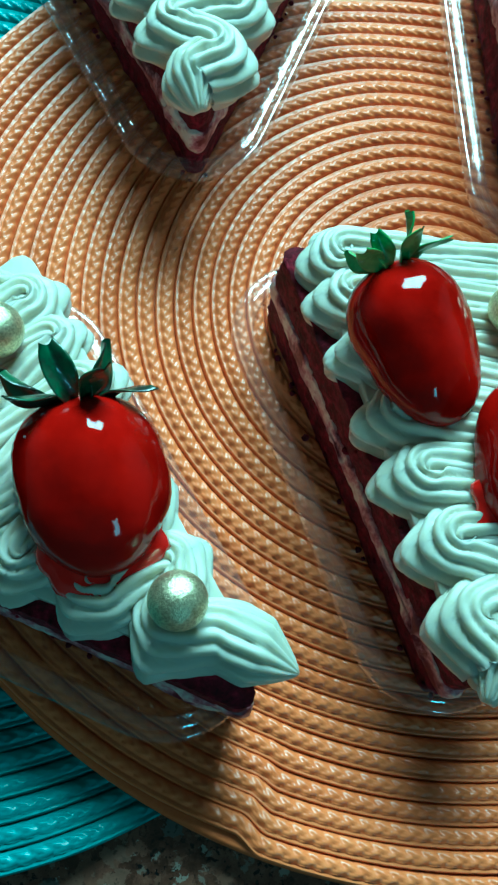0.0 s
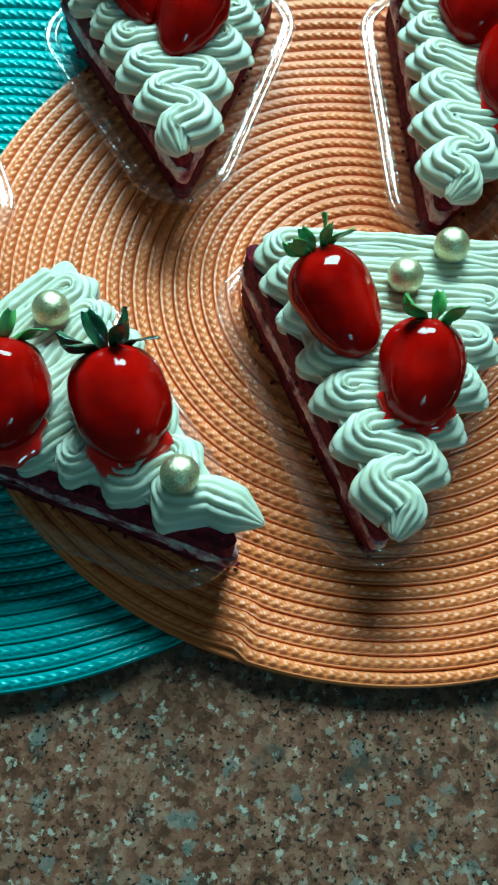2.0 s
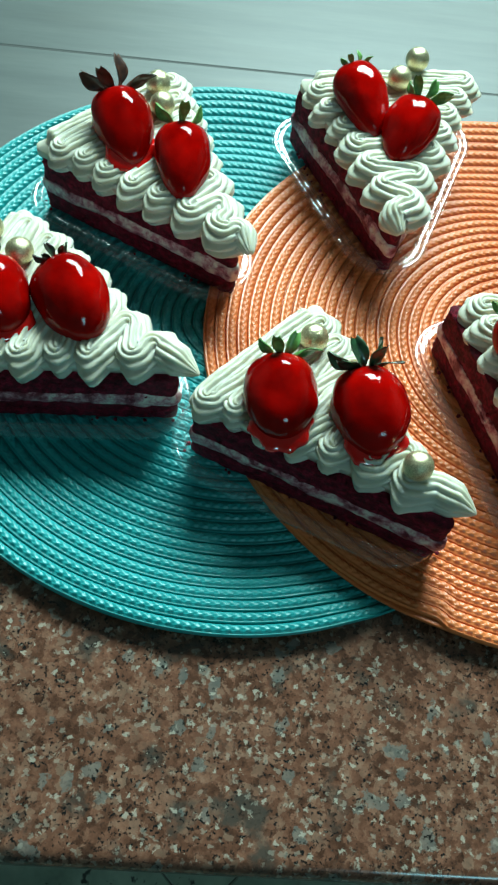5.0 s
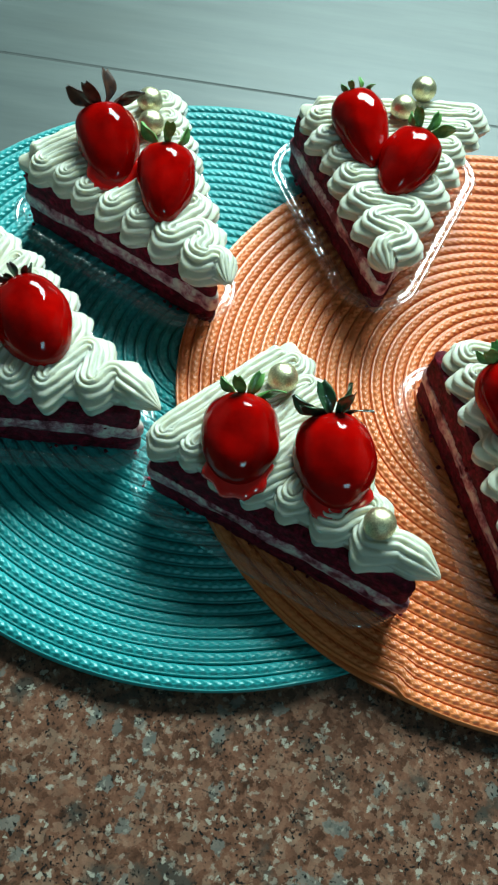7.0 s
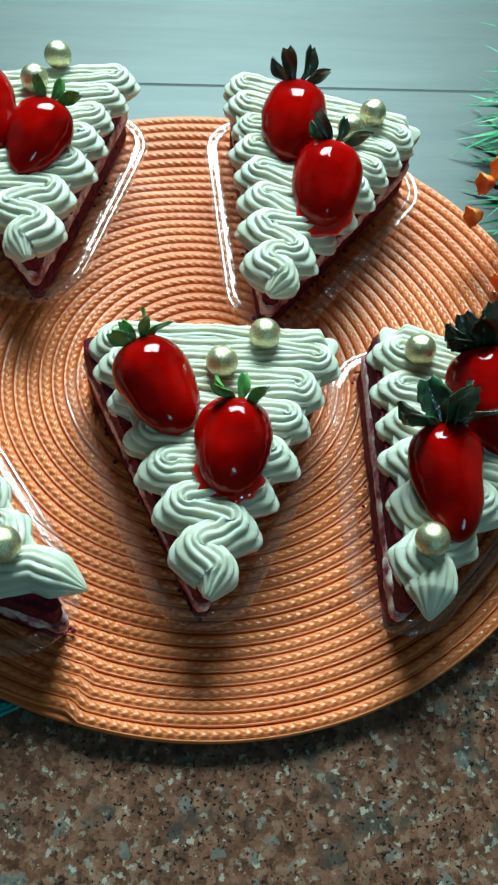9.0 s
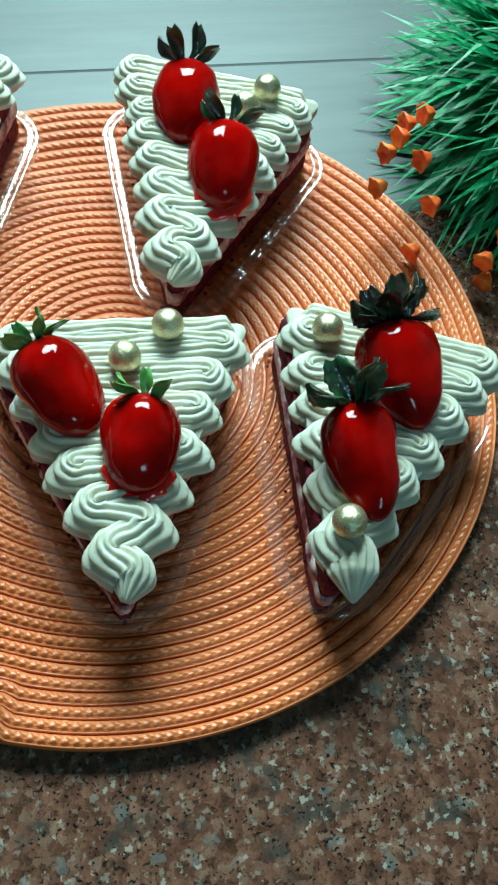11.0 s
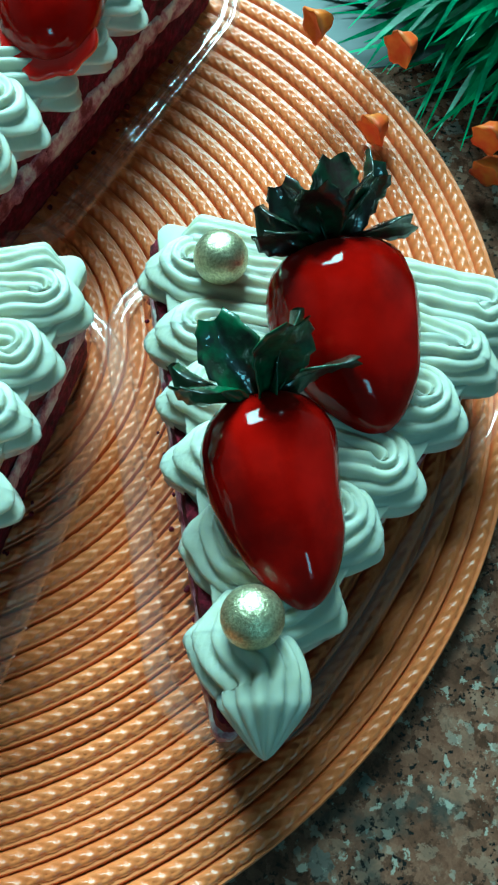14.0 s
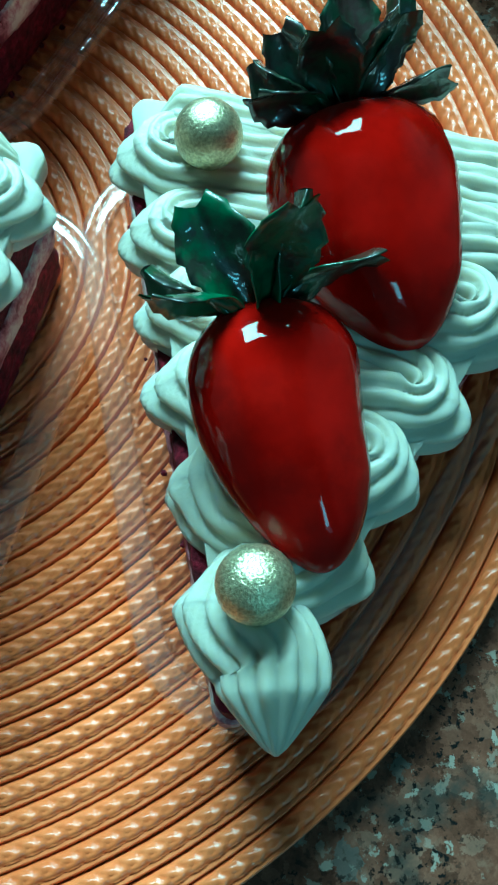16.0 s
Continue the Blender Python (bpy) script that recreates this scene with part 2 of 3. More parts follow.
def mesh_object(name, verts, faces, mat, smooth=True):
    me = bpy.data.meshes.new(name)
    me.from_pydata([tuple(v) for v in verts], [], faces)
    me.materials.append(mat)
    if smooth:
        me.polygons.foreach_set("use_smooth", [True] * len(me.polygons))
    me.update()
    return new(name, me)


def adopt(ob, parent):
    """Make ob, built at its true place, a child of a thing or of one of its parts."""
    ob.parent = parent
    if parent.type == "EMPTY":
        ob.matrix_parent_inverse = Matrix.Translation(-parent.location)
    return ob


def part(name, verts, faces, mat, parent, label="", smooth=True):
    ob = adopt(mesh_object(name, verts, faces, mat, smooth), parent)
    return tagged(ob, label)


def thing(name, place, label, category, group=""):
    ob = new(name)
    ob.empty_display_size = 0.02
    ob.location = place
    return tagged(ob, label, category, group)


def box(x0, x1, y0, y1, z0, z1, bevel=0.0, segments=2):
    bm = bmesh.new()
    bmesh.ops.create_cube(bm, size=1.0)
    for v in bm.verts:
        v.co = Vector(((x0 + x1) / 2 + v.co.x * (x1 - x0), (y0 + y1) / 2 + v.co.y * (y1 - y0), (z0 + z1) / 2 + v.co.z * (z1 - z0)))
    if bevel:
        bmesh.ops.bevel(bm, geom=bm.edges[:], offset=bevel, segments=segments, affect="EDGES", profile=0.5)
    verts = [v.co.copy() for v in bm.verts]
    bm.verts.index_update()
    faces = [[v.index for v in f.verts] for f in bm.faces]
    bm.free()
    return verts, faces


def tube(rings, caps=True):
    """Faces over rings of equally many points."""
    n = len(rings[0])
    verts = [p for r in rings for p in r]
    faces = [(i * n + j, i * n + (j + 1) % n, (i + 1) * n + (j + 1) % n, (i + 1) * n + j) for i in range(len(rings) - 1) for j in range(n)]
    if caps:
        faces.append(tuple(range(n))[::-1])
        faces.append(tuple((len(rings) - 1) * n + j for j in range(n)))
    return verts, faces


# ---- counter, board, room ----
counter = mesh_object("countertop", *box(-1.3, 1.3, -0.083, 1.04, -0.041, -0.004, 0.008, 5), GRANITE)
tagged(counter, "polished brown speckled granite kitchen countertop with rounded edge", "countertop", kind="structure")
cabinet = mesh_object("cabinet_base", *box(-1.3, 1.3, -0.01, 1.04, -0.9, -0.041, 0.002), CABINET, False)
tagged(cabinet, "plain brown cabinet front under the granite counter", "cabinet", kind="structure")
board = thing("plank_board", (0, 0.5, -0.0025), "pale grey wood-look plank board behind the mats", "board")
tagged(board, kind="structure")
for y0, y1 in ((0.300, 0.4309), (0.4327, 0.5803), (0.5821, 0.7303), (0.7321, 0.8803), (0.8821, 1.03)):
    part("plank", *box(-1.29, 1.29, y0, y1, -0.0060, -0.0036, 0.0003, 1), PLANK, board, smooth=False)

# Near-black sheet added below the planks so the open seams read dark.
part("backing", *box(-1.28, 1.28, 0.303, 1.028, -0.0062, -0.0038), paint_material("dark_backing", (0.03, 0.035, 0.033)), board, "dark backing seen in the seams", smooth=False)

floor = mesh_object("floor", *box(-1.6, 1.6, -1.9, 1.6, -0.96, -0.906), GROUT, False)
tagged(floor, "pale green speckled floor tiles laid diagonally", "floor", kind="structure")
# Unseen enclosure, added; its dark grey limits bounce light and reflections.
for nm, dims, mat, what in (
    ("wall_east", (1.6, 1.7, -1.9, 1.64, -0.9, 2.1), WALL, "unseen side wall added to enclose the room"),
    ("wall_west", (-1.7, -1.6, -1.9, 1.64, -0.9, 2.1), WALL, "unseen side wall added to enclose the room"),
    ("ceiling", (-1.7, 1.7, -2.0, 1.64, 2.1, 2.2), CEILING, "unseen grey ceiling added to enclose the room"),
):
    tagged(mesh_object(nm, *box(*dims), mat, False), what, nm.split("_")[0], kind="structure")
# Unseen end walls, added, with openings placed to suit the two area lights.
for nm, y0, y1, wx0, wx1, wz0, wz1 in (("wall_south", -2.0, -1.9, 0.45, 1.05, 0.9, 1.6), ("wall_north", 1.54, 1.64, -0.30, 0.74, 0.98, 1.70)):
    wall = thing(nm, (0, (y0 + y1) / 2, 0), "unseen wall added around the opening for a window light", "wall")
    tagged(wall, kind="structure")
    for x0, x1, z0, z1 in ((-1.6, wx0, -0.9, 2.1), (wx1, 1.6, -0.9, 2.1), (wx0, wx1, -0.9, wz0), (wx0, wx1, wz1, 2.1)):
        part("wall_panel", *box(x0, x1, y0, y1, z0, z1), WALL, wall, smooth=False)

# ---- woven round mats ----
MAT_PITCH = 0.0062
NOTCH = -1.90
TEAL_C, TEAL_A, TEAL_B = (-0.0885, 0.2100), 0.1950, 0.1910
ORANGE_C, ORANGE_A, ORANGE_B = (0.0905, 0.2055), 0.1970, 0.1870


def step(a, b, t):
    t = min(1.0, max(0.0, (t - a) / (b - a)))
    return t * t * (3 - 2 * t)


def within(c, a, b, x, y):
    return math.hypot((x - c[0]) / a, (y - c[1]) / b)


def teal_level(x, y):
    free = step(0.98, 1.12, within(ORANGE_C, ORANGE_A, ORANGE_B, x, y))
    return 0.008 * step(0.72, 1.0, within(TEAL_C, TEAL_A, TEAL_B, x, y)) * free - 0.0003 - 0.0014 * (1 - step(0.93, 0.985, within(ORANGE_C, ORANGE_A, ORANGE_B, x, y)))


def orange_level(x, y):
    r = within(ORANGE_C, ORANGE_A, ORANGE_B, x, y)
    over = 1 - step(0.90, 1.12, within(TEAL_C, TEAL_A, TEAL_B, x, y))
    a = math.atan2(y - ORANGE_C[1], x - ORANGE_C[0])
    wave = 0.0016 * math.exp(-((a + 1.92) / 0.10) ** 2) * step(0.8, 1.0, r)
    return 0.0075 * step(0.74, 1.0, r) * (1 - 0.75 * over) + 0.0026 * over + wave


def woven_mat(name, c, a, b, level, mat, label, notch):
    ob = thing(name, (c[0], c[1], -0.002), label, "placemat", "round woven placemats")
    count = int(a / MAT_PITCH)
    us = (0.0, 0.07, 0.14, 0.24, 0.34, 0.46, 0.54, 0.66, 0.76, 0.86, 0.93, 1.0)
    for k in range(count):
        r0, r1 = k / count, (k + 1) / count
        stitches = max(6, round(2 * math.pi * (r0 + r1) / 2 * a / 0.0048))
        n = stitches * 6
        verts, faces = [], []
        turn = random.random() * 6.28
        for i in range(n):
            th = 2 * math.pi * i / n + turn
            wob = 1 + 0.0016 * math.sin(3 * th + k * 0.15) + 0.0012 * math.sin(7 * th + k)
            lag = (NOTCH - th) % (2 * math.pi)
            wob *= 1 - notch * step(0.80, 1.0, r1) * math.exp(-lag / 0.45) * step(0.0, 0.05, lag)
            for u in us:
                r = (r0 + (r1 - r0) * u) * wob
                x, y = c[0] + a * r * math.cos(th), c[1] + b * r * math.sin(th)
                edge = 1 - abs(2 * u - 1) ** 10
                if u < 0.76:
                    q = min(1.0, max(0.0, (u - 0.02) / 0.74))
                    block = math.sin(math.pi * q) ** 0.35 * (0.25 + 0.75 * abs(math.sin(math.pi * (i / 6 + 0.62 * abs(2 * q - 1) + (0.5 if q > 0.5 else 0.0)))) ** 0.6)
                else:
                    q = min(1.0, (u - 0.76) / 0.22)
                    block = 0.62 * math.sin(math.pi * q) ** 0.6
                z = level(x, y) - 0.0034 + 0.0010 * edge + 0.0021 * block
                verts.append((x, y, z))
        m = len(us)
        for i in range(n):
            j = (i + 1) % n
            faces += [(i * m + q, i * m + q + 1, j * m + q + 1, j * m + q) for q in range(m - 1)]
        part("braid_ring", verts, faces, mat, ob)
    rings = []
    under = [(0.02 + 0.032 * k, -0.0046) for k in range(31)]
    for r, dz in under + [(1.0, -0.0038), (0.992, -0.0036)] + [(p, -0.0039) for p, _ in under[::-1]]:
        ring = []
        for i in range(160):
            th = 2 * math.pi * i / 160
            x, y = c[0] + a * r * math.cos(th), c[1] + b * r * math.sin(th)
            ring.append((x, y, level(x, y) + dz))
        rings.append(ring)
    part("backing", *tube(rings, False), mat, ob)
    return ob


woven_mat("round_placemat", TEAL_C, TEAL_A, TEAL_B, teal_level, TEAL, "teal round woven straw placemat lying on the granite counter", 0.0)
woven_mat("round_placemat", ORANGE_C, ORANGE_A, ORANGE_B, orange_level, ORANGE, "orange round woven straw placemat overlapping the teal one", 0.020)

# ---- cake slices ----


def rounded(tri, radius, inset=0.0, per_edge=14, per_arc=8):
    """Outline of a triangle, shrunk by inset and swollen by radius, counter-clockwise."""
    pts = [Vector(p) for p in tri]
    if (pts[1] - pts[0]).cross(pts[2] - pts[0]) < 0:
        pts = [pts[0], pts[2], pts[1]]
    lines = []
    for i in range(3):
        p, q = pts[i], pts[(i + 1) % 3]
        d = (q - p).normalized()
        nrm = Vector((d.y, -d.x))
        lines.append((p - nrm * inset, d, nrm))
    corner = []
    for i in range(3):
        p, d, _ = lines[i - 1]
        q, e, _ = lines[i]
        t = (q - p).cross(e) / d.cross(e)
        corner.append(p + d * t)
    out = []
    for i in range(3):
        n0, n1 = lines[i - 1][2], lines[i][2]
        a0 = math.atan2(n0.y, n0.x)
        da = (math.atan2(n1.y, n1.x) - a0) % (2 * math.pi)
        for k in range(per_arc + 1):
            ang = a0 + da * k / per_arc
            out.append(corner[i] + radius * Vector((math.cos(ang), math.sin(ang))))
        s, e = out[-1], corner[(i + 1) % 3] + radius * n1
        for k in range(1, per_edge):
            out.append(s.lerp(e, k / per_edge))
    return out


def layer(tri, z0, z1, bulge, rough, rows=5, inset=0.004, radius=0.004, seed=0.0, wave=0.0, fine=80):
    """A rough-sided cake layer."""
    line = rounded(tri, radius, inset, fine, 9)
    mid = sum(line, Vector((0, 0))) / len(line)
    rings = []
    for k in range(rows + 1):
        f = k / rows
        ring = []
        for p in line:
            q = Vector((p.x, p.y, z0 + (z1 - z0) * f))
            w = noise.noise(q * 520 + Vector((seed, 0, 0))) + 0.8 * noise.noise(q * 170 + Vector((seed, 3, 0)))
            d = (p - mid).normalized() * (rough * w + bulge * math.sin(math.pi * f))
            q.x += d.x
            q.y += d.y
            q.z += 0.6 * rough * noise.noise(q * 120 + Vector((0, seed, 9))) + wave * noise.noise(Vector((p.x * 55, p.y * 55, seed + 3 * round(f))))
            ring.append(q)
        rings.append(ring)
    return tube(rings)


def joined(pieces):
    verts, faces = [], []
    for v, f in pieces:
        n = len(verts)
        verts += v
        faces += [tuple(k + n for k in q) for q in f]
    return verts, faces


def rope_path(tri, pitch, spike, rng):
    """The nozzle's way: a zigzag from the back edge of the slice to its tip, turning in tight hairpins at the sides. Rows of x, y, z, thickness."""
    tip, left, right = (Vector(p) for p in tri)
    depth = min((left - tip).length, (right - tip).length)
    gap = pitch * 0.58
    inset = 0.0053 * pitch / 0.0125
    f, k = 0.955, 0
    way, side = [], rng.choice((0, 1))
    while f > (0.115 if spike else 0.10):
        a, b = tip + f * (left - tip), tip + f * (right - tip)
        run = (b - a).normalized()
        half = max((b - a).length / 2 - inset * (1 + 0.25 * (1 - f)), 0.0030 if spike else 0.0044)
        mid = (a + b) / 2
        ends = [mid - run * (half + rng.uniform(-0.0012, 0.0014)), mid + run * (half + rng.uniform(-0.0012, 0.0014))]
        if (k + side) % 2:
            ends.reverse()
        lean = (tip - mid).normalized() * gap * (rng.uniform(0.16, 0.42) if k > 1 else 0.05)
        way += [ends[0] - lean, ends[0].lerp(ends[1], 0.5) + run.orthogonal() * rng.uniform(-0.0006, 0.0006), ends[1] + lean]
        f -= gap / depth * (rng.uniform(0.86, 1.14) * (1 + 0.55 * (1 - f)) if k > 1 else 0.92)
        k += 1
    goal = Vector(spike).xy if spike else tip + (way[-1] - tip) * 0.12
    way += [way[-1].lerp(goal, 0.45), goal]
    dense = []
    for p, q in zip(way, way[1:]):
        n = max(2, int((q - p).length / 0.0005))
        dense += [p.lerp(q, i / n) for i in range(n)]
    dense.append(way[-1])
    pts = np.array([tuple(p) for p in dense])
    for _ in range(32):
        pts[1:-1] = 0.25 * pts[:-2] + 0.5 * pts[1:-1] + 0.25 * pts[2:]
    gone = np.concatenate([[0.0], np.cumsum(np.linalg.norm(np.diff(pts, axis=0), axis=1))])
    d = np.gradient(pts, axis=0)
    bend = np.abs(np.gradient(np.unwrap(np.arctan2(d[:, 1], d[:, 0]))))
    density = np.concatenate([[0.0], np.cumsum(np.diff(gone) / 0.0011 + 0.5 * (bend[1:] + bend[:-1]) / 0.10)])
    at = np.interp(np.linspace(0, density[-1], int(density[-1])), density, gone)
    return np.stack([np.interp(at, gone, pts[:, 0]), np.interp(at, gone, pts[:, 1])], 1), at


def piping(tri, top, pitch, spike, seed):
    """A star-nozzle rope of cream piped in a zigzag, cut at its hairpins into strokes."""
    rng = random.Random(int(seed * 10) + 3)
    line, at = rope_path(tri, pitch, spike, rng)
    tip, left, right = (Vector(p) for p in tri)
    back = ((left + right) / 2 - tip).normalized()
    way = np.stack([np.gradient(line[:, 0], at), np.gradient(line[:, 1], at)], 1)
    heading = np.unwrap(np.arctan2(way[:, 1], way[:, 0]))
    ribs, total = 14, at[-1]
    angles = [math.radians(-22 + 224 * j / 59) for j in range(60)] + [math.radians(g) for g in (222, 250, 290, 318)]
    wide, tall = 0.0074 * pitch / 0.0125, 0.0074
    lines = []
    for p, q in ((tip, left), (tip, right)):
        d = (q - p).normalized()
        n = Vector((d.y, -d.x))
        if n.dot((left + right + tip) / 3 - p) > 0:
            n = -n
        lines.append((p, n))
    turns = [0]
    run = (right - left).normalized()
    along = way[:, 0] * run.x + way[:, 1] * run.y
    for i in range(1, len(along)):
        if along[i] * along[i - 1] < 0 and i - turns[-1] > 12:
            turns.append(i)
    apex = np.full(len(at), 1.0)
    for i in turns[1:]:
        apex = np.minimum(apex, np.abs(at - at[i]))
    rings = []
    for i, (x, y) in enumerate(line):
        h = heading[i]
        nx, ny = -math.sin(h), math.cos(h)
        s = at[i]
        rest = total - s
        size = min(1.0, 0.35 + s / 0.006) * (1 + (0.12 if spike else 0.20) * max(0.0, 1 - rest / 0.40)) * (1 + 0.07 * noise.noise(Vector((s * 70, seed, 0))))
        lift = 0.0
        if spike:
            size *= min(1.0, 0.04 + 1.15 * (rest / 0.015) ** 0.75) * (1 + 0.05 * math.exp(-((rest - 0.017) / 0.010) ** 2))
            lift = -0.0015 * max(0.0, 1 - rest / 0.016)
        else:
            size *= min(1.0, 0.20 + (rest / 0.017) ** 0.8)
        twist = 0.36 * h + 0.5 * noise.noise(Vector((s * 25, seed, 4)))
        edge = max((Vector((x, y)) - p).dot(n) for p, n in lines)
        depth = 0.25 + 0.09 * noise.noise(Vector((s * 45, seed, 8)))
        ring = []
        for g in angles:
            rib = abs(math.sin(ribs / 2 * (g + twist)))
            r = 0.985 - depth / 2 + depth * rib ** 0.62 + 0.05 * noise.noise(Vector((s * 180, g * 2.5, seed)))
            u = math.cos(g) * r * wide * size
            px, py = x + nx * u, y + ny * u
            out = max((Vector((px, py)) - p).dot(n) for p, n in lines)
            grow = 0.0
            if out > 0:
                grow = out * (0.50 * rib ** 2 + 0.75 * math.exp(-(apex[i] / 0.0022) ** 2) * max(0.0, 1.1 - max(0.0, math.sin(g)))) * min(1.0, rest / 0.03) ** 2
            v = max(-0.14, math.sin(g)) * r * tall * size
            b = (nx * back.x + ny * back.y) * u
            z = top + lift + v + 0.30 * b - 0.28 * max(0.0, out) - 0.0006 * max(0.0, -b / wide)
            d = lines[0][1] if (Vector((px, py)) - lines[0][0]).dot(lines[0][1]) > (Vector((px, py)) - lines[1][0]).dot(lines[1][1]) else lines[1][1]
            ring.append(Vector((px + d.x * grow, py + d.y * grow, z)))
        rings.append(ring)
    if len(rings) - 1 - turns[-1] < 8:
        turns.pop()
    turns.append(len(rings) - 1)
    strokes = []
    for i, (a, b) in enumerate(zip(turns, turns[1:])):
        verts, faces = tube(rings[a:b + 1], False)
        n = len(angles)
        if a == 0:
            faces.append(tuple(range(n))[::-1])
        if b == len(rings) - 1:
            faces.append(tuple((b - a) * n + j for j in range(n)))
        strokes.append((verts, faces))
    return strokes


def berry(parent, calyx, tip, width, z, leaves, leaf_mat, leaf_size, seed, drip, taper):
    """A glazed strawberry lying on its side, with its leaves and a run of glaze."""
    a, b = Vector((*calyx, z + 0.003)), Vector((*tip, z - 0.008))
    a = a.lerp(b, 0.07)
    axis = (b - a).normalized()
    length = (b - a).length
    side = axis.cross(Vector((0, 0, 1))).normalized()
    up = side.cross(axis)
    rings = []
    for k in range(27):
        t = k / 26
        t = 0.5 - 0.5 * math.cos(math.pi * t)
        s = abs(2 * t ** 0.88 - 1)
        r = width / 2 * max(0.02, (1 - s ** 2.2) ** 0.49) * (1 + 0.5 * taper * 0.6 - taper * t)
        ring = []
        for j in range(36):
            g = 2 * math.pi * j / 36
            w = 1 + 0.10 * noise.noise(Vector((math.cos(g) * 1.2 + seed, math.sin(g) * 1.2, t * 2.6))) + 0.035 * noise.noise(Vector((math.cos(g) * 4 + seed, math.sin(g) * 4, t * 7)))
            lift = math.sin(g)
            ring.append(a + axis * (length * t) + side * (math.cos(g) * r * w) + up * (lift * r * w * (0.88 if lift > 0 else 0.7)))
        rings.append(ring)
    body = part("strawberry", *tube(rings), BERRY, parent, "glossy red glazed strawberry")
    for k in range(leaves):
        spread = (k + 0.5) / leaves
        ang = math.pi * (1.16 * spread - 0.08) + 0.22 * noise.noise(Vector((seed, k, 0.5)))
        back = 0.55 + 0.55 * math.sin(math.pi * spread) + 0.5 * noise.noise(Vector((k * 1.7, seed, 5.3)))
        out = (side * math.cos(ang) * 1.05 + up * (0.22 + 0.80 * abs(math.sin(ang))) - axis * back).normalized()
        size = leaf_size * (0.85 + 0.4 * random.random())
        across = out.cross(axis).normalized()
        curl = (across.cross(out)).normalized()
        roll = 0.9 * noise.noise(Vector((k * 2.3, 4.1, seed)))
        across, curl = across * math.cos(roll) + curl * math.sin(roll), curl * math.cos(roll) - across * math.sin(roll)
        start = a + axis * 0.0030 + up * (0.0045 + 0.002 * math.sin(ang)) + side * math.cos(ang) * 0.0035
        vs, n, cols = [], 19, (-1, -0.8, -0.5, -0.2, 0, 0.2, 0.5, 0.8, 1)
        bow = (0.46 if k % 2 else -0.26) + 0.25 * noise.noise(Vector((seed, 9, k * 2.1)))
        for i in range(n):
            t = i / (n - 1)
            half = size * (0.33 if leaf_size > 0.0155 else 0.25) * max(0.03, math.sin(math.pi * min(0.90, 0.07 + 0.86 * t ** 1.5))) ** 0.62
            half *= 1 + (0.20 * (1 - ((t * 5.2 + 0.3 * k) % 1.0)) - 0.08 if t > 0.3 and leaf_size > 0.0155 else 0.0)
            c = start + out * (size * t) + curl * (bow * size * t * t)
            for q in cols:
                ripple = 0.085 * size * math.sin(6 * t + 2.4 * q + k)
                vs.append(c + across * (half * q) + out * (0.10 * size * abs(q) * t) + curl * (half * 0.42 * abs(q) ** 1.3 + ripple * abs(q)))
        m, w = len(vs), len(cols)
        thick = curl * 0.0005
        vs += [v - thick for v in vs]
        fs = []
        for i in range(n - 1):
            for q in range(w - 1):
                o = i * w + q
                fs += [(o, o + 1, o + w + 1, o + w), (m + o, m + o + w, m + o + w + 1, m + o + 1)]
            a0, b0 = i * w, i * w + w - 1
            fs += [(a0, a0 + w, m + a0 + w, m + a0), (b0, m + b0, m + b0 + w, b0 + w)]
        part("leaf", vs, fs, leaf_mat, body)
    if drip > 0:
        c = a.lerp(b, 0.80)
        rings = []
        for f, h in ((0.94, -0.0010), (1.0, 0.0002), (0.95, 0.0014), (0.8, 0.0022), (0.05, 0.003)):
            ring = []
            for j in range(44):
                g = 2 * math.pi * j / 44
                w = 1 + 0.20 * noise.noise(Vector((math.cos(g) * 2.4 + seed, math.sin(g) * 2.4, seed)))
                ahead = length * 0.20 + drip * 0.62 if math.sin(g) > 0 else width * 0.30
                ring.append(Vector((c.x, c.y, z - 0.0056 + h - 0.0014 * max(0, math.sin(g)))) + (side * math.cos(g) * (width * 0.415) + axis * math.sin(g) * ahead) * (f * w))
            rings.append(ring)
        part("glaze_run", *tube(rings), GLAZE, body, "bright red glaze run")
    return body


def smear(parent, place, z, face, wide, tall, seed):
    """A daub of filling and crumbs on the cut side of a slice; face: the side's outward direction."""
    out = Vector((*face, 0)).normalized()
    run = Vector((-out.y, out.x, 0))
    rings = []
    for f, h in ((1.0, -0.0015), (1.0, 0.0005), (0.82, 0.0013), (0.5, 0.0016), (0.04, 0.0017)):
        ring = []
        for j in range(28):
            g = 2 * math.pi * j / 28
            w = 1 + 0.55 * noise.noise(Vector((math.cos(g) * 1.7 + seed, math.sin(g) * 1.7, 3)))
            ring.append(Vector((*place, z)) + out * (h * (1 + 0.5 * math.sin(3 * g + seed))) + (run * math.cos(g) * wide + Vector((0, 0, 1)) * math.sin(g) * tall) * (f * w))
        rings.append(ring)
    part("filling_smear", *tube(rings), FILLING, parent, "cream filling smeared over the cut side")


def pearl(parent, place, z, radius=0.0074):
    rings = []
    for k in range(15):
        t = math.pi * (k + 0.02) / 14.04
        rings.append([Vector((place[0] + radius * math.sin(t) * math.cos(g), place[1] + radius * math.sin(t) * math.sin(g), z + radius * math.cos(t)))
                      for g in (2 * math.pi * j / 28 for j in range(28))])
    part("sugar_pearl", *tube(rings[::-1]), PEARL, parent, "champagne gold sugar pearl")


